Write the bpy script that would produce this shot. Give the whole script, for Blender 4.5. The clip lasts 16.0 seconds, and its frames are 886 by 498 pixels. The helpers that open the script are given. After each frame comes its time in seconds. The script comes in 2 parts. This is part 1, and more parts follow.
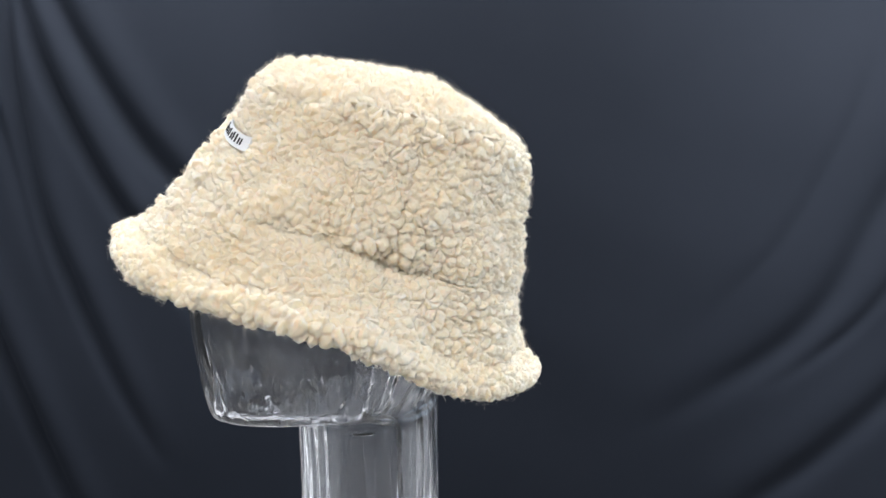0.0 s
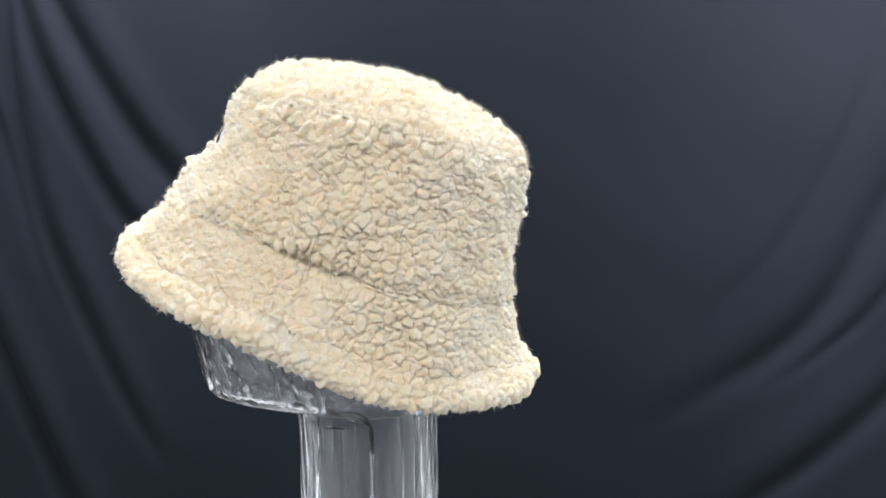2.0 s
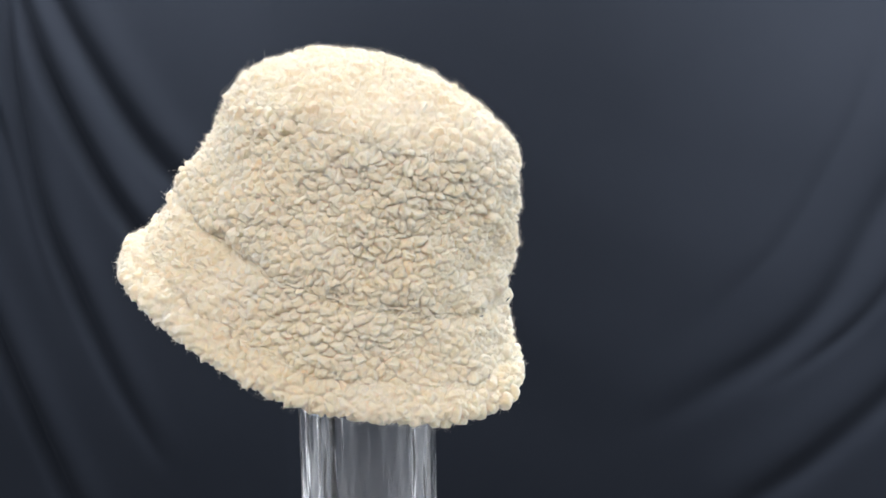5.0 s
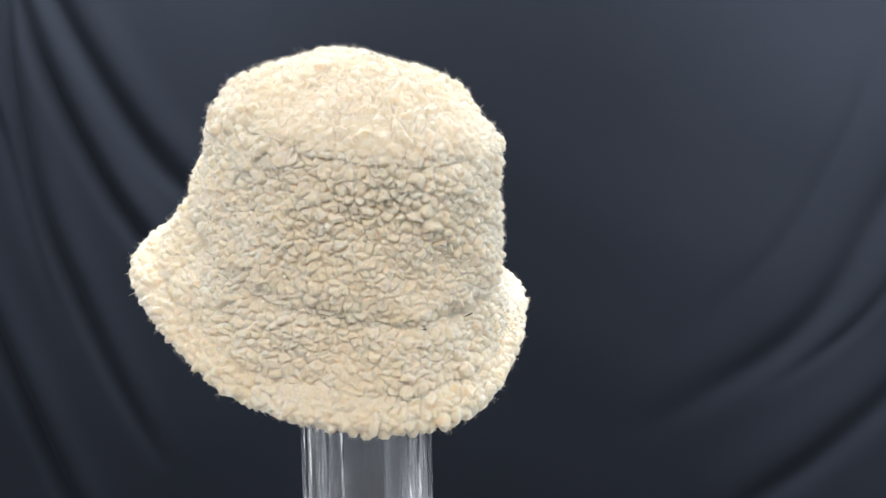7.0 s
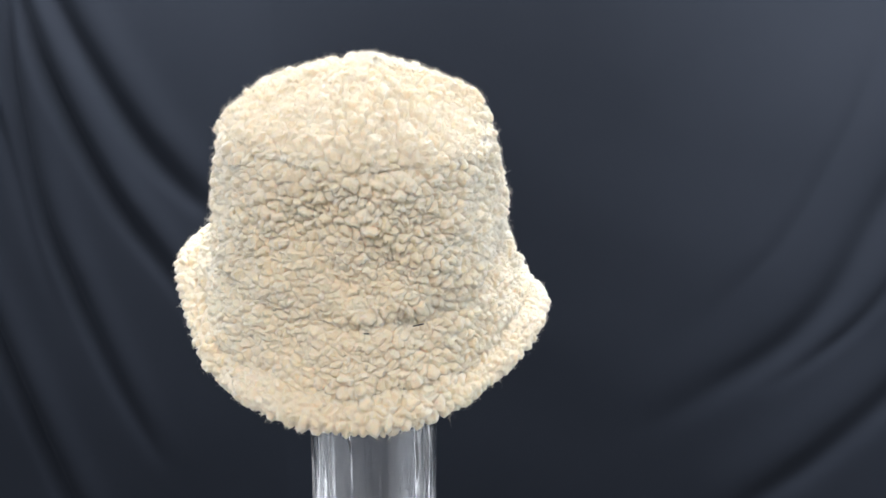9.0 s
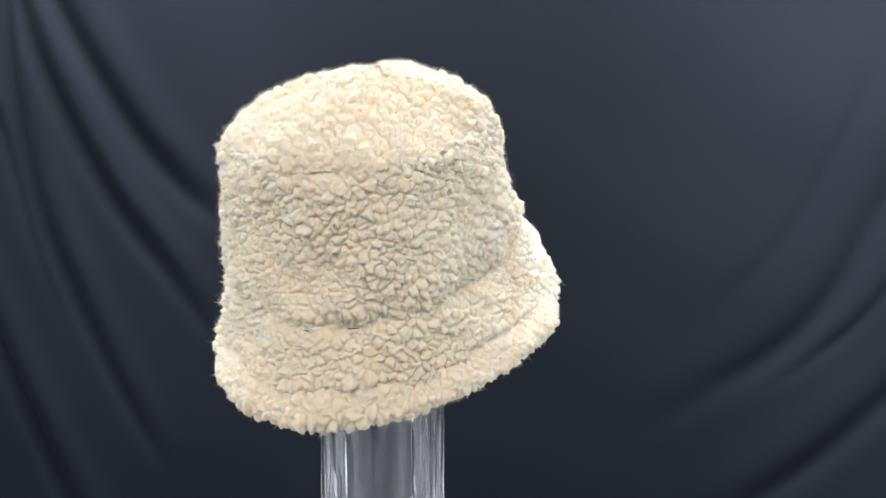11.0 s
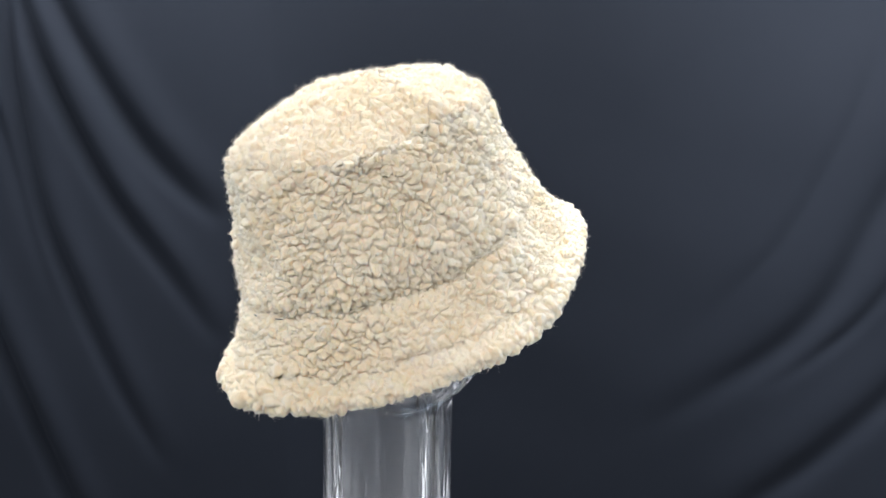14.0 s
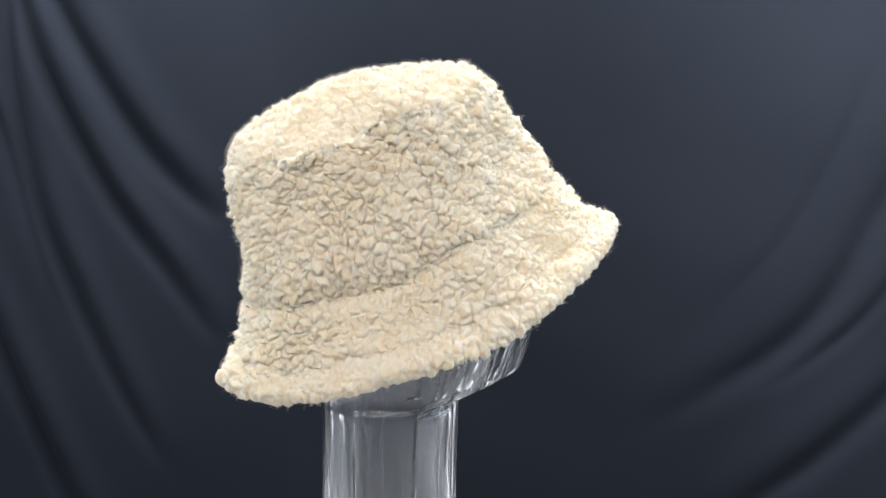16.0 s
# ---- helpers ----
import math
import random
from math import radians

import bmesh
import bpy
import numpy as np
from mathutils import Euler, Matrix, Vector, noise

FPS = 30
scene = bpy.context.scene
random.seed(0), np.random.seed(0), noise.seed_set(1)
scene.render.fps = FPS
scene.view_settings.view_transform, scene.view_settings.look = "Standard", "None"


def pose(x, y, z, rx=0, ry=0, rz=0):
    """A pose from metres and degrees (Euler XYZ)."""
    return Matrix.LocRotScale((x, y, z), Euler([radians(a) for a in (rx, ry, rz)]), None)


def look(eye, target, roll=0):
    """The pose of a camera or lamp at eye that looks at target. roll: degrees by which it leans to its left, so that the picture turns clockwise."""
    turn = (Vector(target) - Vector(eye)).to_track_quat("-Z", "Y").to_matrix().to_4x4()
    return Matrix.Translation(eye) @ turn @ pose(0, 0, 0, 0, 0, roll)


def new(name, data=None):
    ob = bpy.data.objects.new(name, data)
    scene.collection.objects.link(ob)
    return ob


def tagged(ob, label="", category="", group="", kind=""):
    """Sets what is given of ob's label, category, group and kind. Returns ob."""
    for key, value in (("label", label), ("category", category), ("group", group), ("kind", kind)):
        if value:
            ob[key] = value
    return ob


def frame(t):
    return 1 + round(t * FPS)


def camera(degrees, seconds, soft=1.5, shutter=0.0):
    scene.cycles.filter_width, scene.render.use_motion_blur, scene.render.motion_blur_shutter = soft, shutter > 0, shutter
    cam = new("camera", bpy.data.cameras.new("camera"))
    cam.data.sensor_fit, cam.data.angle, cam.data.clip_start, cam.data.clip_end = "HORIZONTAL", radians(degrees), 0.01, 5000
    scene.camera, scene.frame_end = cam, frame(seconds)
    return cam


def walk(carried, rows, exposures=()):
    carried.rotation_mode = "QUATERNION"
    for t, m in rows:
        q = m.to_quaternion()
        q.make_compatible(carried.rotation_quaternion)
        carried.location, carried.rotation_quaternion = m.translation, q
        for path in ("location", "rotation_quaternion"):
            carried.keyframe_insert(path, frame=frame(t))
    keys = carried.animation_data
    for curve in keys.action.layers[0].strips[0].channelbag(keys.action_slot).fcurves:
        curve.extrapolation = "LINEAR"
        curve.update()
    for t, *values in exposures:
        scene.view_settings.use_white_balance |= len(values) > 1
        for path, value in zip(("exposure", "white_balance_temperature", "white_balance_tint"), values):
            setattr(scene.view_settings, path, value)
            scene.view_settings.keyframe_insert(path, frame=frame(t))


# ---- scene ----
from mathutils.kdtree import KDTree

# The turning stand's pivot lies on the table top, at (0, 0, TABLE).
TABLE = 0.75
cam = camera(57.4, 16.0, soft=1.4)
EYE = pose(0.0447, -0.5444, TABLE + 0.3843, 90 - 10.69, 0, 0)
walk(cam, [(0, EYE), (16, EYE)])

# ---- light ----
world = bpy.data.worlds.new("world")
scene.world = world
world.use_nodes = True
world.node_tree.nodes["Background"].inputs[0].default_value = (0.6, 0.7, 0.9, 1)
world.node_tree.nodes["Background"].inputs[1].default_value = 0.0


def area(name, m, sx, sy, watts, colour):
    data = bpy.data.lights.new(name, "AREA")
    data.shape, data.size, data.size_y, data.energy, data.color = "RECTANGLE", sx, sy, watts, colour
    ob = new(name, data)
    ob.matrix_world = m
    return ob


# Added unseen lamp, aimed down the backdrop to brighten its upper part.
area("backdrop_fill_light", look((0.62, 0.48, 1.98), (0.62, 0.70, 1.0)), 3.0, 0.25, 55, (0.94, 0.97, 1.0)).data.spread = radians(130)
# Added fill behind the camera for the hat's front; no ceiling fitting is modelled.
area("front_fill_light", look((-0.1, -1.45, 2.0), (0, -0.1, 1.05)), 2.2, 1.0, 31, (1.0, 0.95, 0.90))
area("window_light_east", look((1.75, 0.12, 1.35), (0, -0.2, 1.1)), 2.4, 1.3, 24, (0.73, 0.855, 1.0))
area("window_light_west", look((-1.75, 0.25, 1.35), (0, -0.25, 1.1)), 2.2, 1.3, 22.5, (0.76, 0.87, 1.0))


# ---- materials ----
def material(name, roughness=0.6, metallic=0.0):
    mat = bpy.data.materials.new(name)
    mat.use_nodes = True
    nt = mat.node_tree
    bsdf = nt.nodes["Principled BSDF"]
    bsdf.inputs["Roughness"].default_value = roughness
    bsdf.inputs["Metallic"].default_value = metallic
    return mat, nt, bsdf


def noise_node(nt, scale, detail=4.0, rough=0.55, vector=None):
    n = nt.nodes.new("ShaderNodeTexNoise")
    n.inputs["Scale"].default_value, n.inputs["Detail"].default_value, n.inputs["Roughness"].default_value = scale, detail, rough
    if vector is not None:
        nt.links.new(vector, n.inputs["Vector"])
    return n


def ramp(nt, fac, stops):
    r = nt.nodes.new("ShaderNodeValToRGB")
    while len(r.color_ramp.elements) < len(stops):
        r.color_ramp.elements.new(0.5)
    for e, (p, c) in zip(r.color_ramp.elements, stops):
        e.position, e.color = p, (*c, 1)
    nt.links.new(fac, r.inputs[0])
    return r.outputs[0]


def mix(nt, fac, a, b, mode="MIX"):
    m = nt.nodes.new("ShaderNodeMix")
    m.data_type, m.blend_type = "RGBA", mode
    for sock, val in ((m.inputs[0], fac), (m.inputs[6], a), (m.inputs[7], b)):
        if isinstance(val, (int, float)):
            sock.default_value = val
        elif isinstance(val, tuple):
            sock.default_value = (*val, 1)
        else:
            nt.links.new(val, sock)
    return m.outputs[2]


def bump(nt, bsdf, height, strength, distance):
    b = nt.nodes.new("ShaderNodeBump")
    b.inputs["Strength"].default_value, b.inputs["Distance"].default_value = strength, distance
    nt.links.new(height, b.inputs["Height"])
    nt.links.new(b.outputs[0], bsdf.inputs["Normal"])


def coords(nt):
    return nt.nodes.new("ShaderNodeTexCoord").outputs["Object"]


def wool_material():
    mat, nt, bsdf = material("cream_wool", 0.95)
    co = coords(nt)
    broad = noise_node(nt, 16, 3, 0.55, co)
    curl = noise_node(nt, 130, 2, 0.5, co)
    fine = noise_node(nt, 720, 5, 0.72, co)
    base = ramp(nt, curl.outputs[0], [(0.3, (0.905, 0.80, 0.645)), (0.5, (0.92, 0.825, 0.685)), (0.7, (0.935, 0.85, 0.735))])
    tint = ramp(nt, broad.outputs[0], [(0.32, (0.985, 0.955, 0.88)), (0.68, (1.0, 1.0, 1.0))])
    nt.links.new(mix(nt, 1.0, base, tint, "MULTIPLY"), bsdf.inputs["Base Color"])
    bsdf.inputs["Subsurface Weight"].default_value = 0.9
    bsdf.inputs["Subsurface Radius"].default_value = (1.0, 0.9, 0.78)
    bsdf.inputs["Subsurface Scale"].default_value = 0.0028
    bsdf.inputs["Sheen Weight"].default_value = 0.25
    bsdf.inputs["Sheen Roughness"].default_value = 0.4
    bsdf.inputs["Specular IOR Level"].default_value = 0.1
    bump(nt, bsdf, fine.outputs[0], 0.9, 0.0016)
    return mat


def fuzz_material():
    mat, nt, bsdf = material("wool_fibre", 0.8)
    n = noise_node(nt, 30, 2, 0.5, coords(nt))
    nt.links.new(ramp(nt, n.outputs[0], [(0.3, (0.90, 0.83, 0.70)), (0.7, (0.93, 0.87, 0.77))]), bsdf.inputs["Base Color"])
    bsdf.inputs["Sheen Weight"].default_value = 0.2
    return mat


def cloth_material():
    mat, nt, bsdf = material("dark_cloth", 0.85)
    co = coords(nt)
    broad = noise_node(nt, 3, 4, 0.6, co)
    weave = noise_node(nt, 700, 2, 0.5, co)
    nt.links.new(ramp(nt, broad.outputs[0], [(0.3, (0.0078, 0.0107, 0.0177)), (0.7, (0.0105, 0.0136, 0.0215))]), bsdf.inputs["Base Color"])
    bsdf.inputs["Specular IOR Level"].default_value = 0.2
    bump(nt, bsdf, weave.outputs[0], 0.15, 0.0005)
    return mat


def clear_material():
    mat, nt, bsdf = material("clear_plastic", 0.075)
    bsdf.inputs["Base Color"].default_value = (0.95, 0.965, 1.0, 1)
    bsdf.inputs["Transmission Weight"].default_value = 0.98
    bsdf.inputs["IOR"].default_value = 1.56
    stretch = nt.nodes.new("ShaderNodeMapping")
    stretch.inputs["Scale"].default_value = (1.0, 1.0, 0.07)
    nt.links.new(coords(nt), stretch.inputs["Vector"])
    waves = noise_node(nt, 52, 2.5, 0.5, stretch.outputs[0])
    bump(nt, bsdf, waves.outputs[0], 0.7, 0.014)
    return mat


def plain_material(name, a, b, scale, roughness=0.8):
    mat, nt, bsdf = material(name, roughness)
    n = noise_node(nt, scale, 5, 0.6, coords(nt))
    nt.links.new(ramp(nt, n.outputs[0], [(0.3, a), (0.7, b)]), bsdf.inputs["Base Color"])
    bump(nt, bsdf, n.outputs[0], 0.1, 0.002)
    return mat


FUZZ, WOOL, CLOTH, CLEAR = fuzz_material(), wool_material(), cloth_material(), clear_material()
WALL = plain_material("grey_plaster", (0.17, 0.17, 0.17), (0.22, 0.22, 0.215), 6)
FLOOR = plain_material("grey_floor", (0.16, 0.155, 0.15), (0.21, 0.20, 0.19), 5)
TOP = plain_material("table_top", (0.42, 0.42, 0.425), (0.52, 0.52, 0.525), 8, 0.5)
LABEL = plain_material("woven_label", (0.66, 0.68, 0.72), (0.78, 0.79, 0.82), 1500, 0.7)
INK = plain_material("black_thread", (0.015, 0.015, 0.018), (0.03, 0.03, 0.035), 1500, 0.7)


# ---- mesh helpers ----
def part(name, bm, mat, parent=None, label="", smooth=False):
    me = bpy.data.meshes.new(name)
    bm.to_mesh(me)
    bm.free()
    return link(name, me, mat, parent, label, smooth)


def link(name, me, mat, parent=None, label="", smooth=False):
    me.materials.append(mat)
    if smooth:
        me.polygons.foreach_set("use_smooth", np.ones(len(me.polygons), dtype=bool))
    ob = new(name, me)
    if parent is not None:
        ob.parent = parent
    return tagged(ob, label=label)


def array_mesh(name, verts, faces):
    """A mesh from numpy arrays of vertices and of triangles or quads."""
    me = bpy.data.meshes.new(name)
    me.from_pydata(verts.tolist(), [], faces.tolist())
    me.update()
    return me


def box(bm, x0, x1, y0, y1, z0, z1):
    v = [bm.verts.new((x, y, z)) for x in (x0, x1) for y in (y0, y1) for z in (z0, z1)]
    for f in ((0, 1, 3, 2), (4, 6, 7, 5), (0, 4, 5, 1), (2, 3, 7, 6), (0, 2, 6, 4), (1, 5, 7, 3)):
        bm.faces.new([v[i] for i in f])
    return v


def slab(name, x0, x1, y0, y1, z0, z1, mat, bevel=0.0):
    bm = bmesh.new()
    box(bm, x0, x1, y0, y1, z0, z1)
    if bevel:
        bmesh.ops.bevel(bm, geom=bm.edges[:], offset=bevel, segments=2, affect="EDGES")
    return part(name, bm, mat)


def sheet(nu, nv, wrap):
    """Quads of a grid of nu by nv vertices, row by row; wrap joins the last column to the first."""
    i, j = np.meshgrid(np.arange(nv - 1), np.arange(nu if wrap else nu - 1), indexing="ij")
    k = (j + 1) % nu
    return np.stack([i * nu + j, i * nu + k, (i + 1) * nu + k, (i + 1) * nu + j], -1).reshape(-1, 4)


# ---- the room ----
def room():
    for name, b, mat in (
        ("wall_north", (-2.6, 2.6, 1.6, 1.7, 0, 2.6), WALL), ("wall_south", (-2.6, 2.6, -3.1, -3.0, 0, 2.6), WALL),
        ("wall_west", (-2.6, -2.5, -3.0, 1.6, 0, 2.6), WALL), ("wall_east", (2.5, 2.6, -3.0, 1.6, 0, 2.6), WALL),
        ("floor", (-2.6, 2.6, -3.1, 1.7, -0.1, 0), FLOOR), ("ceiling", (-2.6, 2.6, -3.1, 1.7, 2.6, 2.7), WALL)):
        tagged(slab(name, *b, mat), label="plain painted surface closing the room" if mat is WALL else "plain grey floor of the room",
               category=name.split("_")[0], kind="structure")
    bm = bmesh.new()
    box(bm, -0.45, 0.45, -0.25, 0.15, TABLE - 0.036, TABLE - 0.005)
    for x in (-0.42, 0.38):
        for y in (-0.22, 0.08):
            box(bm, x, x + 0.04, y, y + 0.04, 0, TABLE - 0.037)
    tagged(part("table", bm, TOP), label="plain grey table under the display head", category="table")


# ---- the cloth behind ----
BACK = 0.75


def smooth_line(pts, n=40):
    p = np.array(pts, float)
    p = np.vstack([2 * p[0] - p[1], p, 2 * p[-1] - p[-2]])
    out = []
    for i in range(1, len(p) - 2):
        t = np.linspace(0, 1, n, endpoint=False)[:, None]
        a, b, c, d = p[i - 1:i + 3]
        out.append(0.5 * (2 * b + (c - a) * t + (2 * a - 5 * b + 4 * c - d) * t * t + (3 * b - a - 3 * c + d) * t ** 3))
    return np.vstack(out + [p[-2:-1]])


# Folds: line in the cloth's plane (metres from its middle), half width, depth, how much of a lit ridge runs beside it and on which side
FOLDS = [
    ([(-0.60, 0.75), (-0.63, 0.50), (-0.633, 0.34), (-0.627, 0.227), (-0.601, 0.066), (-0.562, -0.056), (-0.492, -0.241), (-0.425, -0.384)], 0.014, 0.010, 0.8),
    ([(-0.60, 0.75), (-0.62, 0.50), (-0.594, 0.34), (-0.548, 0.21), (-0.486, 0.084), (-0.411, -0.027), (-0.326, -0.162)], 0.015, 0.011, 1.0),
    ([(-0.60, 0.75), (-0.60, 0.52), (-0.554, 0.39), (-0.498, 0.28), (-0.434, 0.174), (-0.367, 0.093), (-0.307, 0.038)], 0.018, 0.010, 0.9),
    ([(-0.80, 0.20), (-0.76, 0.03), (-0.707, -0.113), (-0.659, -0.251), (-0.594, -0.436), (-0.552, -0.522)], 0.016, 0.011, 0.8),
    ([(-0.72, 0.60), (-0.70, 0.42), (-0.685, 0.262), (-0.657, 0.192), (-0.619, 0.02), (-0.585, -0.113)], 0.012, 0.004, 0.8),
    ([(0.90, 0.42), (0.85, 0.27), (0.799, 0.139), (0.753, 0.052), (0.683, -0.084), (0.606, -0.172), (0.507, -0.241), (0.378, -0.332)], 0.024, 0.0062, -0.7),
    ([(0.95, -0.06), (0.89, -0.13), (0.835, -0.201), (0.767, -0.271), (0.669, -0.363), (0.569, -0.447), (0.504, -0.5)], 0.023, 0.0064, -0.8),
    ([(0.80, 0.50), (0.76, 0.36), (0.717, 0.236), (0.672, 0.139), (0.601, 0.01), (0.542, -0.056), (0.463, -0.133)], 0.014, 0.0012, -0.7),
    ([(0.92, 0.20), (0.87, 0.09), (0.815, -0.008), (0.742, -0.113), (0.655, -0.191), (0.565, -0.251)], 0.013, 0.003, -0.8),
]


def cloth():
    nu, nv = 520, 420
    x, z = np.meshgrid(np.linspace(-0.95, 1.0, nu), np.linspace(-1.13, 1.0, nv))
    d = np.zeros_like(x)
    for pts, w, depth, side in FOLDS:
        line = smooth_line(pts)
        seg = np.diff(line, axis=0)
        nrm = np.stack([-seg[:, 1], seg[:, 0]], 1)
        nrm /= np.linalg.norm(nrm, axis=1)[:, None]
        best, sign, at = np.full(x.shape, 9.0), np.zeros_like(x), np.zeros_like(x)
        for i in range(len(nrm)):
            dx, dz = x - line[i, 0], z - line[i, 1]
            r = np.hypot(dx, dz)
            m = r < best
            best[m], sign[m], at[m] = r[m], (dx * nrm[i, 0] + dz * nrm[i, 1])[m], i / len(nrm)
        s = np.sign(sign) * best * np.sign(side)
        fade = np.clip(at / 0.12, 0, 1) ** 0.5 * np.clip((1 - at) / 0.3, 0, 1)
        fade[(at <= 0) | (at >= 1 - 1.5 / len(nrm))] = 0
        d += 1.3 * fade * depth * (np.exp(-(s / w) ** 2) - abs(side) * 0.7 * np.exp(-((s - 2.2 * w) / (1.7 * w)) ** 2))
    d += 0.010 * np.sin(2.1 * x + 1.1 * z + 0.5) + 0.006 * np.sin(5.3 * x - 3.1 * z)
    d += 0.085 * z * np.sin(np.clip((x - 0.47) / 0.22, -np.pi, np.pi / 2)) * (x > -0.25)
    d += 0.0012 * np.sin(14 * x + 5 * z + 2 * np.sin(4 * z)) * np.sin(11 * z - 3 * x + 1.5 * np.sin(5 * x))
    v = np.stack([x, BACK + d, z], -1).reshape(-1, 3)
    v[:, 2] += TABLE + 0.3843 - 0.2443
    me = array_mesh("backdrop", v, sheet(nu, nv, False))
    ob = link("backdrop", me, CLOTH, smooth=True)
    tagged(ob, label="dark blue-grey cloth hung in soft diagonal folds", category="backdrop", kind="structure")


# ---- the hat ----
# Curves round the hat in its own space: front is -x, up is z; Fourier rows of radius and of height, in metres.
TILT = 18.0
SEAT = (-0.021, 0.0, 0.293)
#          radius: mean, cos 1, sin 1, cos 2, sin 2, cos 3, sin 3 | height: the same
CURVES = [
    ([0.1371, 0.0059, -0.0136, 0.0085, 0.0029, 0.0009, -0.0006, 0.0032, -0.0042, 0.0001, -0.0007, 0.0006, 0.0003], [-0.0437, -0.0083, 0.0001, -0.0002, 0.0015, 0.0014, 0.0028, 0.0016, -0.0044, 0.0001, -0.0011, 0.0004, 0.0002]),
    ([0.1086, 0.0079, -0.0138, 0.0079, 0.0019, 0.0016, -0.0033, 0.0003, -0.0003, -0.0005, 0.0026], [0.0057, -0.0089, -0.0008, 0.003, -0.0007, -0.0007, -0.0015, 0.0018, 0.0006, -0.0019, 0.0005]),
    ([0.0959, 0.0112, -0.0139, 0.0046, 0.0012, 0.0003, -0.0016, 0.0014, 0.0019, -0.0003, 0.0008], [0.0491, 0.0019, 0.0029, -0.0026, 0.0023, -0.0056, 0.0022, -0.0011, -0.0046, -0.0015, 0.0]),
    ([0.0904, 0.0103, -0.0121, 0.0047, 0.0007, 0.0017, -0.0009, -0.0013, 0.0021, 0.0001, -0.0004], [0.0873, 0.0016, 0.0003, 0.0009, -0.0031, -0.0013, 0.0004, 0.0031, -0.0005, -0.0, 0.0014]),
]
DOME = 0.0313
CROWN = [2.1794, -0.0027, 0.0006, -0.0026, -0.0002, 0.0]  # roundness of the top, its swell, and how that swell leans


def fourier(c, th):
    return c[0] + sum(c[2 * k - 1] * np.cos(k * th) + c[2 * k] * np.sin(k * th) for k in range(1, len(c) // 2 + 1))


def hat_point(v, th):
    """The hat's outline, with the shoulder between wall and top rounded off."""
    v, th = np.broadcast_arrays(np.asarray(v, float), np.asarray(th, float))
    lo, hi = 2.70, 3.14
    t = np.clip(np.where(v < 3, 0.5 * (v - lo) / (3 - lo), 0.5 + 0.5 * (v - 3) / (hi - 3)), 0, 1)[..., None]
    bow = (1 - t) ** 2 * hat_sharp(np.full_like(v, lo), th) + 2 * t * (1 - t) * hat_sharp(np.full_like(v, 3.0), th) + t * t * hat_sharp(np.full_like(v, hi), th)
    return np.where(((v > lo) & (v < hi))[..., None], bow, hat_sharp(v, th))


def hat_sharp(v, th):
    """v: 0 brim's edge, 1 seam of brim and crown, 2 half way up, 3 edge of the top, 4 middle of the top."""
    v, th = np.broadcast_arrays(np.asarray(v, float), np.asarray(th, float))
    rs = [fourier(r, th) for r, h in CURVES]
    hs = [fourier(h, th) for r, h in CURVES]
    r, z = np.zeros_like(v), np.zeros_like(v)
    m = v < 1
    bulge = np.sin(np.pi * np.clip(v, 0, 1)) * 0.006
    r[m] = (rs[0] + (rs[1] - rs[0]) * v - bulge)[m]
    z[m] = (hs[0] + (hs[1] - hs[0]) * v - 0.4 * bulge)[m]
    m = (v >= 1) & (v < 3)
    s = np.clip((v - 1) / 2, 0, 1)
    q = (s * (1 - s) * 4)
    mid_r, mid_h = rs[2] - (rs[1] + rs[3]) / 2, hs[2] - (hs[1] + hs[3]) / 2
    r[m] = (rs[1] + (rs[3] - rs[1]) * s + mid_r * q)[m]
    z[m] = (hs[1] + (hs[3] - hs[1]) * s + mid_h * q)[m]
    m = v >= 3
    s = np.clip(v - 3, 0, 1)
    r[m] = (rs[3] * (1 - s))[m]
    cen = CURVES[3][1][0]
    z[m] = (hs[3] * (1 - s) + cen * s + DOME * (1 - (1 - s) ** CROWN[0]) + 4 * s * (1 - s) * fourier(CROWN[1:], th))[m]
    return np.stack([r * np.cos(th), r * np.sin(th), z], -1)


def hat_to_head(p):
    a = radians(TILT)
    x, y, z = p[..., 0], p[..., 1], p[..., 2]
    return np.stack([x * math.cos(a) + z * math.sin(a) + SEAT[0], y + SEAT[1], -x * math.sin(a) + z * math.cos(a) + SEAT[2]], -1)


def hat_surface(v, th, out=0.0):
    """Place and outward normal on the hat, in the head's space."""
    e = 1e-3
    p = hat_to_head(hat_point(v, th))
    a = hat_to_head(hat_point(np.asarray(v) + e, th)) - p
    b = hat_to_head(hat_point(v, np.asarray(th) + e)) - p
    n = np.cross(b, a)
    n /= np.linalg.norm(n, axis=-1)[..., None] + 1e-12
    return p + out * n, n


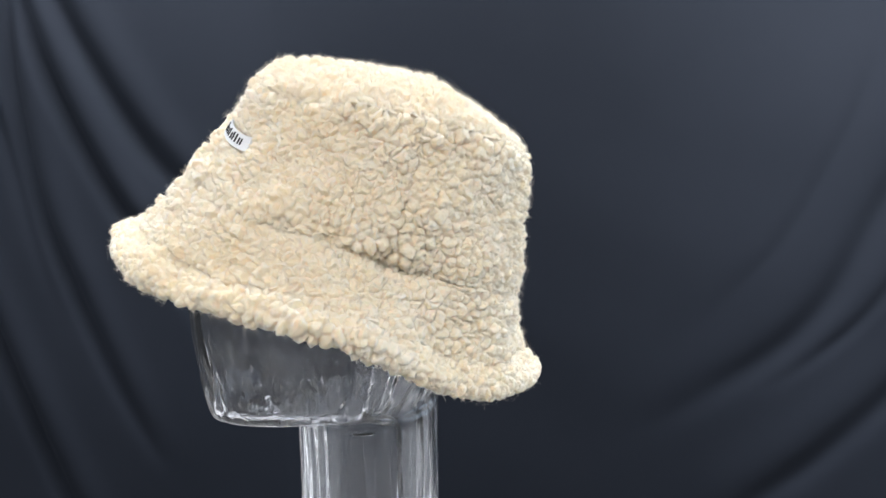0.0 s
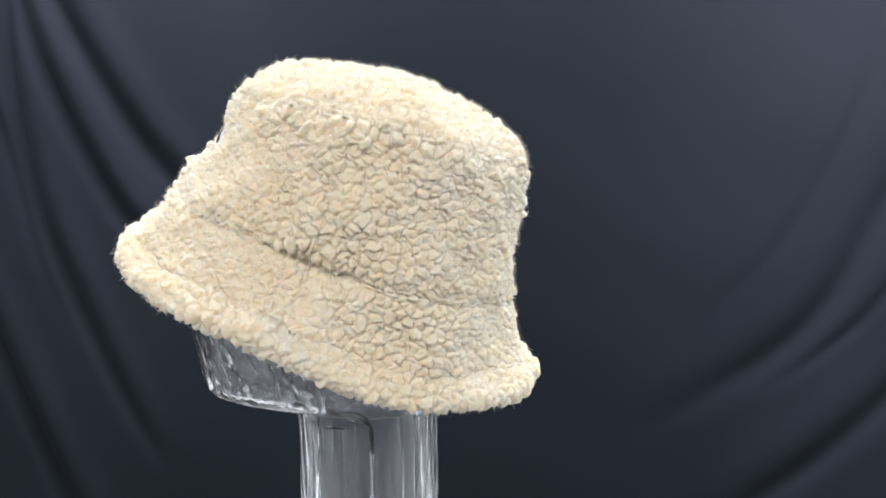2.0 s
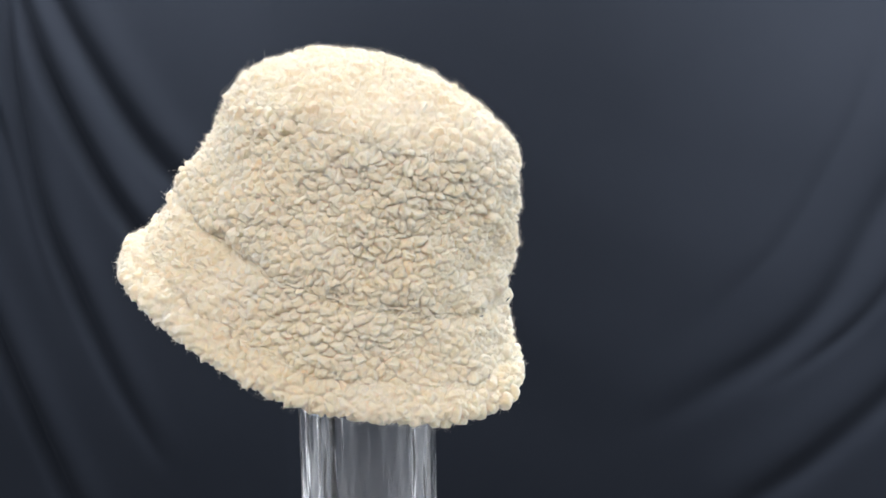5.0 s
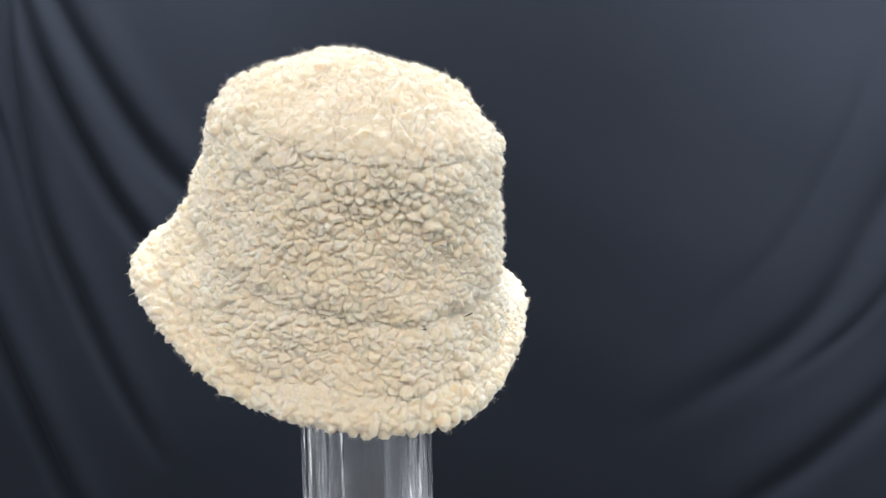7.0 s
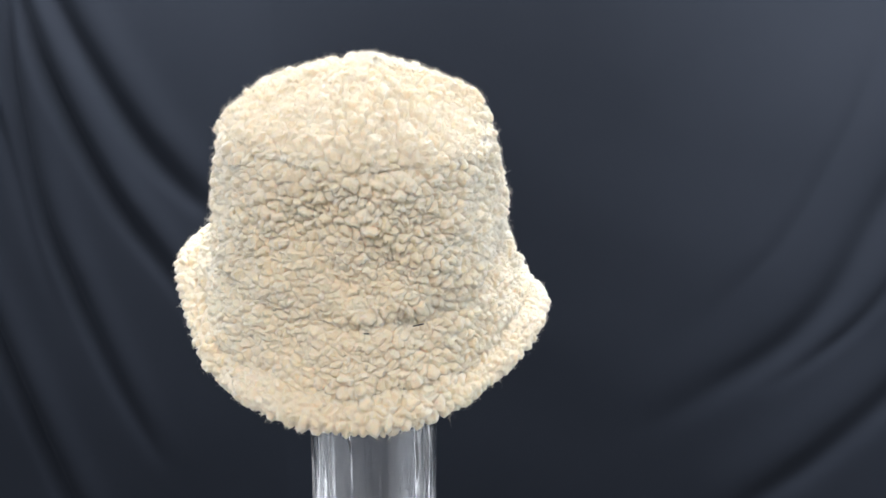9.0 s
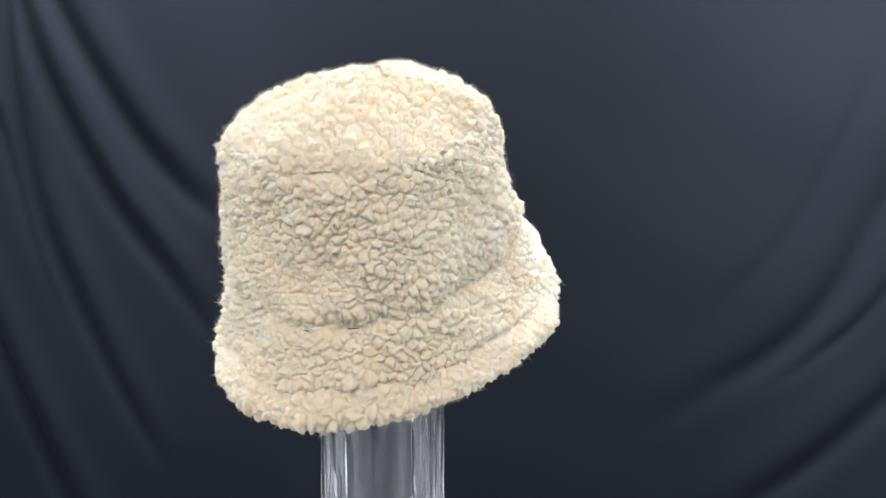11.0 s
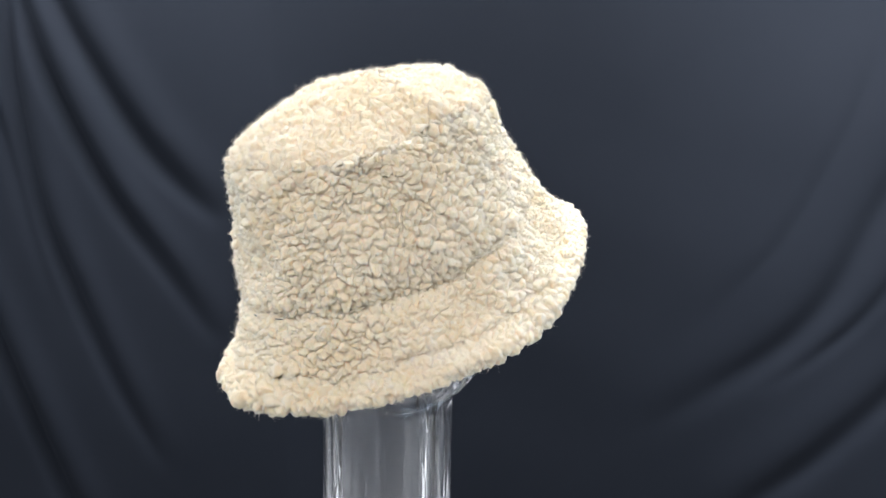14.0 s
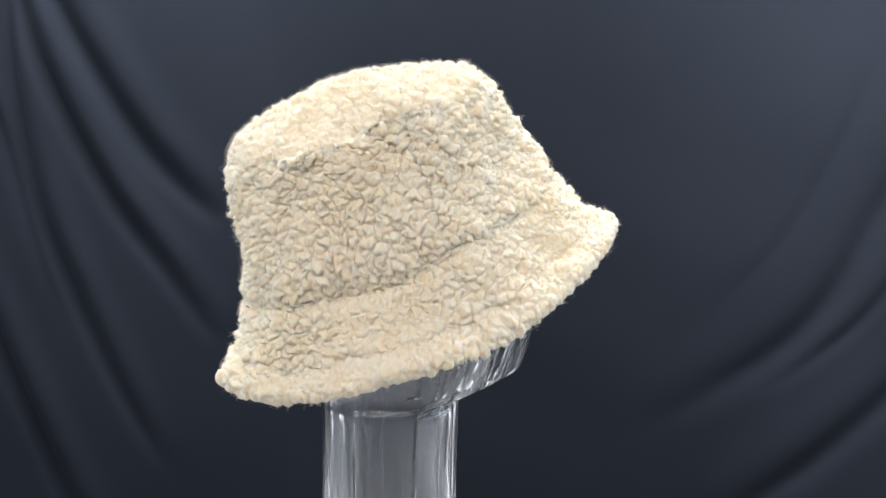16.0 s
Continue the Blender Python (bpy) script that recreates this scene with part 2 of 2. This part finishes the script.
def relief(v, th):
    """How far the pile stands out of the hat's outline: seams pull it in, the hem rolls, the wall is a little uneven."""
    side = np.minimum(np.abs(np.angle(np.exp(1j * (th - np.pi / 2)))), np.abs(np.angle(np.exp(1j * (th + np.pi / 2)))))
    wob = 0.03 * np.sin(9 * th) + 0.025 * np.sin(23 * th + 1.0)
    uneven = 0.65 + 0.35 * np.sin(5 * th + 0.7) * np.sin(3 * th + 2.0)
    g = -0.0078 * uneven * np.exp(-((v - 1.0 - wob * (v > 1)) / 0.12) ** 2) - 0.0038 * uneven * np.exp(-((v - 0.32 - wob) / 0.06) ** 2)
    g = g - 0.0030 * uneven * np.exp(-((v - 2.95) / 0.09) ** 2) + 0.0012 * np.exp(-((v - 0.12) / 0.1) ** 2)
    g = g - 0.0016 * np.exp(-(side * 0.1 / 0.004) ** 2) * (v < 2.95)
    return g + 0.0010 * np.sin(7 * th + 3.0 * v) + 0.0010 * np.sin(11 * th - 5.0 * v + 1.0) + 0.0008 * np.sin(19 * th + 9 * v)


LABEL_AT = (radians(199), radians(13), 2.10, 0.125)  # angle and half angle, height and half height


def normals_of(P, closed_top=False):
    """Outward normals of a grid of points, rows along the hat's section, columns round it."""
    a = np.gradient(P, axis=0)
    b = (np.roll(P, -1, 1) - np.roll(P, 1, 1)) / 2
    n = np.cross(b, a)
    l = np.linalg.norm(n, axis=-1)
    if closed_top:
        n[-2:] = n[-3].mean(0)
        l = np.linalg.norm(n, axis=-1)
    return n / (l[..., None] + 1e-12), np.linalg.norm(np.cross(b, a), axis=-1)


def ripple(rng, q, wave, count=14):
    """Smooth noise without a grid: waves of about one length in all directions, between -1 and 1."""
    out = np.zeros(len(q))
    for _ in range(count):
        d = rng.normal(0, 1, 3)
        d *= 2 * np.pi / (wave * rng.uniform(0.7, 1.4) * np.linalg.norm(d))
        out += np.sin(q @ d + rng.uniform(0, 6.28))
    return out / np.sqrt(count / 2) / 1.6


def scatter(rng, p, weight, sizes, count):
    """Middles of curls, packed side by side over the points p, the largest first."""
    pick = rng.choice(len(p), count, p=weight / weight.sum())
    r = np.concatenate([rng.uniform(sizes[1], sizes[2], count // 14), rng.uniform(sizes[0], sizes[1], count - count // 14)])
    grid, keep, cell = {}, [], sizes[2]
    q = p[pick]
    key = np.floor(q / cell).astype(int).tolist()
    around = [(a, b, c) for a in (-1, 0, 1) for b in (-1, 0, 1) for c in (-1, 0, 1)]
    for i in range(count):
        a, b, c = key[i]
        near = [k for d in around for k in grid.get((a + d[0], b + d[1], c + d[2]), ())]
        if near:
            d = q[near] - q[i]
            if (np.einsum("ij,ij->i", d, d) < (0.5 * (r[near] + r[i])) ** 2).any():
                continue
        grid.setdefault((a, b, c), []).append(i)
        keep.append(i)
    return q[keep], r[keep]


def pile(rng, P, N, weight, sizes, count, high):
    """Height of the fleece over each point: domed curls with thin creases between them, each curl lobed and uneven."""
    p = P.reshape(-1, 3)
    mid, r = scatter(rng, p, weight.ravel() + 1e-12, sizes, count)
    tree = KDTree(len(mid))
    for i, c in enumerate(mid):
        tree.insert((c[0], c[1], c[2] * 1.22), i)
    tree.balance()
    q = p + 0.0013 * np.stack([ripple(rng, p, 0.009) for _ in range(3)], -1)
    q[:, 2] *= 1.22
    f1, f2, own = np.empty(len(p)), np.empty(len(p)), np.empty(len(p), int)
    find = tree.find_n
    for i, c in enumerate(q.tolist()):
        (_, k, d1), (_, _, d2) = find(c, 2)
        f1[i], f2[i], own[i] = d1, d2, k
    e = (f2 - f1) / (f1 + f2 + 1e-9)
    dome = np.sqrt(1 - (1 - np.clip(e / 0.55, 0, 1)) ** 2)
    dome *= 0.78 + 0.22 * np.sqrt(np.clip(1 - (f1 / (0.9 * r[own])) ** 2, 0, 1))
    tall = (0.72 + 0.28 * rng.random(len(mid))) * (r / np.mean(r)) ** 0.5
    soft = 0.9 + 0.22 * ripple(rng, p, 0.09, 8)
    lobes = 0.00055 * ripple(rng, q, 0.0032) + 0.00030 * ripple(rng, q, 0.0017)
    return (high * dome * tall[own] * soft + lobes).reshape(P.shape[:2])


def fuzz(rng, v, n, count, length):
    """Loose fibres that stand off the curls: thin bent ribbons."""
    k = rng.integers(0, len(v), count)
    p, d = v[k], n[k] + rng.normal(0, 0.6, (count, 3))
    d /= np.linalg.norm(d, axis=1)[:, None]
    l = (length * (0.25 + 0.75 * rng.random(count) ** 2.5))[:, None]
    bend = rng.normal(0, 0.85, (count, 3))
    w = np.cross(d, rng.normal(0, 1, (count, 3)))
    w = w / (np.linalg.norm(w, axis=1)[:, None] + 1e-9) * 0.000038
    p = p - 0.0004 * d
    m = p + l * 0.5 * d + 0.12 * l * bend
    e = p + l * (d * 0.9 + 0.45 * bend)
    verts = np.stack([p - w, p + w, m - w, m + w, e], 1).reshape(-1, 3)
    f = np.array([[0, 1, 3], [0, 3, 2], [2, 3, 4]])[None] + (np.arange(count) * 5)[:, None, None]
    return verts, f.reshape(-1, 3)


THICK = 0.0075  # the brim, without its pile


def hat():
    base = new("bucket_hat")
    tagged(base, label="cream fleecy wool bucket hat tilted back on a clear head", category="hat")
    rng = np.random.default_rng(4)
    nj = 900
    ang = np.linspace(0, 2 * np.pi, nj, endpoint=False)
    grids = {}
    # brim: underside, rolled edge, upper side
    v0 = 0.095
    vv, tt = np.meshgrid(np.linspace(v0, 1.01, 84), ang, indexing="ij")
    p, n = hat_surface(vv, tt)
    upper = p + n * (relief(vv, tt) - 0.0040)[..., None]
    vu, tu = np.meshgrid(np.linspace(0.97, v0, 40), ang, indexing="ij")
    pu, nu = hat_surface(vu, tu)
    under = pu - nu * (0.0040 + THICK)
    pe, ne = hat_surface(np.full(nj, v0), ang)
    out = pe - hat_surface(np.full(nj, v0 + 0.05), ang)[0]
    out /= np.linalg.norm(out, axis=1)[:, None]
    rim = relief(np.full(nj, v0), ang)
    turn = np.linspace(np.pi, 0, 20)[1:-1, None, None]
    edge = pe[None] + ne[None] * ((rim[None, :, None] * (1 + np.cos(turn)) / 2) - 0.0040 + (np.cos(turn) - 1) * THICK / 2) + out[None] * np.sin(turn) * THICK * 0.5
    grids["brim"] = (np.concatenate([under, edge, upper]), (0.0030, 0.0047, 0.0076), 46000, 0.0047, False)
    vv, tt = np.meshgrid(np.linspace(0.985, 3.06, 132), ang, indexing="ij")
    p, n = hat_surface(vv, tt)
    grids["crown_wall"] = (p + n * (relief(vv, tt) - 0.0040)[..., None], (0.0030, 0.0048, 0.0082), 52000, 0.0053, False)
    vv, tt = np.meshgrid(2.90 + 1.10 * np.linspace(0, 1, 122), ang, indexing="ij")
    vv = np.minimum(vv, 3.995)
    p, n = hat_surface(vv, tt)
    n[-2:] = n[-3].mean(0)
    grids["crown_top"] = (p + n * (relief(vv, tt) * np.clip((4 - vv) / 0.6, 0, 1) - 0.0040)[..., None], (0.0038, 0.0060, 0.0094), 30000, 0.0050, True)
    for name, (P, sizes, count, high, top) in grids.items():
        N, area = normals_of(P, top)
        h = pile(rng, P, N, area, sizes, count, high)
        if name == "crown_wall":
            # the label lies in a pressed-down patch
            a, da, v, dv = LABEL_AT
            vv, tt = np.meshgrid(np.linspace(0.985, 3.06, 132), ang, indexing="ij")
            flat = np.clip((np.abs(tt - a) - da) / 0.03, 0, 1) + np.clip((np.abs(vv - v) - dv) / 0.06, 0, 1)
            h *= np.clip(flat, 0, 1)
        if top:
            h[-3:] = h[-3].mean()
        along = np.linspace(0, 1, len(P))[:, None]
        if name != "brim":
            h = h - 0.0035 * np.clip(1 - along / (0.06 if top else 0.018), 0, 1)
        if not top:
            h = h - 0.0035 * np.clip((along - 1) / (0.035 if name == "crown_wall" else 0.02) + 1, 0, 1)
        V = P + N * h[..., None]
        if name == "crown_wall":
            # two panels, sewn together at the sides
            half = nj // 4
            for side, cols in (("back_panel", np.arange(-half, half + 1)), ("front_panel", np.arange(half, nj - half + 1))):
                W = V[:, cols % nj]
                link(side, array_mesh(side, W.reshape(-1, 3), sheet(len(cols), len(W), False)), WOOL, base, smooth=True)
        else:
            link(name, array_mesh(name, V.reshape(-1, 3), sheet(nj, len(V), True)), WOOL, base, smooth=True)
        NV = normals_of(V, top)[0]
        seen = np.clip(h / high, 0, 1) > 0.35
        wv, wn = V[seen], NV[seen]
        keep = rng.random(len(wv)) < (area / area.max())[seen]
        fv, ff = fuzz(rng, wv[keep], wn[keep], FIBRES[name], 0.0040)
        tagged(link("wool_fuzz", array_mesh("wool_fuzz", fv, ff), FUZZ, base), label="fine loose wool fibres", kind="stuff")
    hat_label(base)
    p, f = label_sheet(radians(8.0), radians(11.0), 0.985, 0.993, 0.0006, 0.0005, 8, 3)
    link("loose_thread", array_mesh("loose_thread", p, f), INK, base, "short dark loose thread on the brim seam")
    p, f = label_sheet(radians(-5.4), radians(-3.6), 0.925, 0.935, -0.0022, 0.0005, 6, 3)
    link("loose_thread", array_mesh("loose_thread", p, f), INK, base, "short dark loose thread under the brim seam")
    return base


FIBRES = {"brim": 180000, "crown_wall": 150000, "crown_top": 110000}


def label_sheet(a0, a1, v0, v1, lift, thick, nu=24, nv=6):
    """A thin curved patch on the crown's wall, with a front, a back and edges."""
    tt, vv = np.meshgrid(np.linspace(a0, a1, nu), np.linspace(v0, v1, nv))
    p, n = hat_surface(vv, tt)
    f = np.concatenate([(p + n * lift).reshape(-1, 3), (p + n * (lift - thick)).reshape(-1, 3)])
    k = nu * nv
    q = sheet(nu, nv, False)
    rim = list(range(nu)) + [nu * r + nu - 1 for r in range(1, nv)] + list(range(k - 2, k - nu - 1, -1)) + [nu * r for r in range(nv - 2, 0, -1)]
    edge = [[rim[m], rim[(m + 1) % len(rim)], rim[(m + 1) % len(rim)] + k, rim[m] + k] for m in range(len(rim))]
    return f, np.concatenate([q, q[:, ::-1] + k, np.array(edge)])


def hat_label(base):
    a, da, v, dv = LABEL_AT
    p, f = label_sheet(a - da, a + da, v - dv, v + dv, -0.0005, 0.0012)
    lab = link("woven_label", array_mesh("woven_label", p, f), LABEL, base, "small white woven label with dark lettering", smooth=False)
    rng = np.random.default_rng(9)
    x = -0.80
    while x < 0.78:
        w = rng.uniform(0.035, 0.055)
        tall = rng.choice([0.32, 0.32, 0.6])
        p, f = label_sheet(a + da * x, a + da * (x + w), v - dv * 0.48, v + dv * (tall + 0.1), 0.0001, 0.0005, 3, 4)
        link("letter_bar", array_mesh("letter_bar", p, f), INK, lab)
        if rng.random() < 0.6:
            y = rng.choice([-0.3, 0.0, 0.22])
            p, f = label_sheet(a + da * x, a + da * (x + 0.12), v + dv * y, v + dv * (y + 0.13), 0.0001, 0.0005, 4, 3)
            link("letter_bar", array_mesh("letter_bar", p, f), INK, lab)
        x += rng.uniform(0.13, 0.2)


# ---- the clear head ----
# Rows from the bottom up: height, front, back, half breadth
HEAD = [(0.0, -0.086, 0.074, 0.073), (0.012, -0.083, 0.071, 0.070), (0.035, -0.061, 0.049, 0.049), (0.07, -0.0560, 0.0450, 0.0450), (0.12, -0.0552, 0.0440, 0.0445),
        (0.165, -0.0555, 0.0440, 0.0445), (0.174, -0.0575, 0.0445, 0.0445), (0.1785, -0.068, 0.0445, 0.0445), (0.1805, -0.083, 0.0450, 0.0445), (0.1825, -0.099, 0.0455, 0.0455),
        (0.1855, -0.109, 0.046, 0.047), (0.191, -0.1155, 0.048, 0.050), (0.205, -0.1192, 0.052, 0.056), (0.22, -0.1215, 0.056, 0.061), (0.25, -0.1245, 0.063, 0.066),
        (0.28, -0.1240, 0.066, 0.068), (0.31, -0.114, 0.064, 0.066), (0.335, -0.098, 0.056, 0.058), (0.354, -0.075, 0.044, 0.046), (0.366, -0.050, 0.030, 0.032), (0.373, -0.028, 0.010, 0.012)]
FACE = 11.0  # degrees by which the face is turned under the hat


def head():
    n = 240
    a = np.linspace(0, 2 * np.pi, n, endpoint=False)
    rows = smooth_line(HEAD, 5)

    def chin(z):  # the jaw narrows towards the chin
        return 0.42 * np.clip(-np.cos(a), 0, 1) * np.clip((z - 0.172) / 0.01, 0, 1) * np.clip((0.27 - z) / 0.06, 0, 1)

    ridge = np.where((np.arange(n) == n // 4) | (np.arange(n) == 3 * n // 4), 0.0011, 0.0)
    rings = [np.stack([(f + b) / 2 + (b - f) / 2 * np.cos(a), (w + ridge * min(max((0.205 - z) / 0.03, 0), 1)) * np.sin(a) * (1 - chin(z)) - 0.004, np.full(n, z)], -1) for z, f, b, w in rows]
    c, k = math.cos(radians(FACE)), math.sin(radians(FACE))
    v = np.concatenate(rings) @ np.array([[c, k, 0], [-k, c, 0], [0, 0, 1]])
    me = array_mesh("display_head", v, sheet(n, len(rings), True))
    ob = link("display_head", me, CLEAR, smooth=True)
    tagged(ob, label="clear glossy plastic display head with a smooth neck", category="display head")
    s = ob.modifiers.new("thickness", "SOLIDIFY")
    s.thickness, s.offset = 0.006, -1
    return ob


room()
cloth()
HAT = hat()
DUMMY = head()

# seconds, place beside the pivot (m), turn (degrees)
TURN = [
    (0, -0.0038, -0.0034, -0.0027, -0.47, 0.04, 21.32), (0.5, -0.0037, -0.0042, -0.0028, -0.32, 0.02, 15.54),
    (1, -0.0022, -0.0026, -0.0021, -0.21, -0.03, 9.45), (1.5, -0.0016, 0.0014, -0.0023, -0.11, -0.04, 3.43),
    (2, -0.0023, 0.0044, -0.0032, -0.08, -0.27, -3.11), (2.5, -0.0011, 0.0051, -0.0002, 0.05, -0.24, -9.32),
    (3, -0.0006, 0.0032, 0.0021, 0.23, -0.09, -14.77), (3.5, 0.0007, 0.0023, 0.0027, 0.20, -0.05, -20.09),
    (4, -0.0009, -0.0019, 0.0036, 0.23, -0.02, -25.92), (6.5, -0.0011, -0.0069, 0.0063, 0.98, 0.55, -55.65),
    (7, -0.0014, -0.0075, 0.0051, 0.90, 0.49, -61.22), (7.5, -0.0010, -0.0038, 0.0039, 0.73, 0.34, -66.72),
    (8, 0.0005, -0.0016, 0.0039, 0.52, 0.39, -72.34), (8.5, 0.0005, -0.0001, 0.0030, 0.27, 0.59, -78.23),
    (9, 0.0008, 0.0013, 0.0024, 0.09, 0.77, -84.31), (11.5, 0.0030, -0.0008, -0.0027, -0.10, -0.93, -114.82),
    (12, 0.0028, 0.0024, -0.0017, -0.29, -0.69, -120.07), (12.5, 0.0006, 0.0036, -0.0013, -0.39, -0.48, -124.89),
    (13, -0.0006, 0.0032, -0.0022, -0.36, -0.70, -130.09), (13.5, 0.0002, 0.0034, -0.0029, -0.21, -1.03, -135.53),
    (14, 0.0014, 0.0047, -0.0044, -0.21, -1.12, -141.08), (14.5, 0.0023, 0.0048, -0.0046, -0.06, -1.21, -146.86),
    (15, 0.0030, 0.0036, -0.0042, 0.05, -1.14, -152.56), (15.5, 0.0012, 0.0017, -0.0032, 0.18, -1.09, -158.38),
    (16, 0.0006, 0.0006, -0.0033, 0.04, -1.16, -164.34),
]


def motions():
    rows = [(t, pose(x, y, TABLE + z, rx, ry, rz)) for t, x, y, z, rx, ry, rz in TURN]
    walk(HAT, rows)
    walk(DUMMY, rows)


motions()
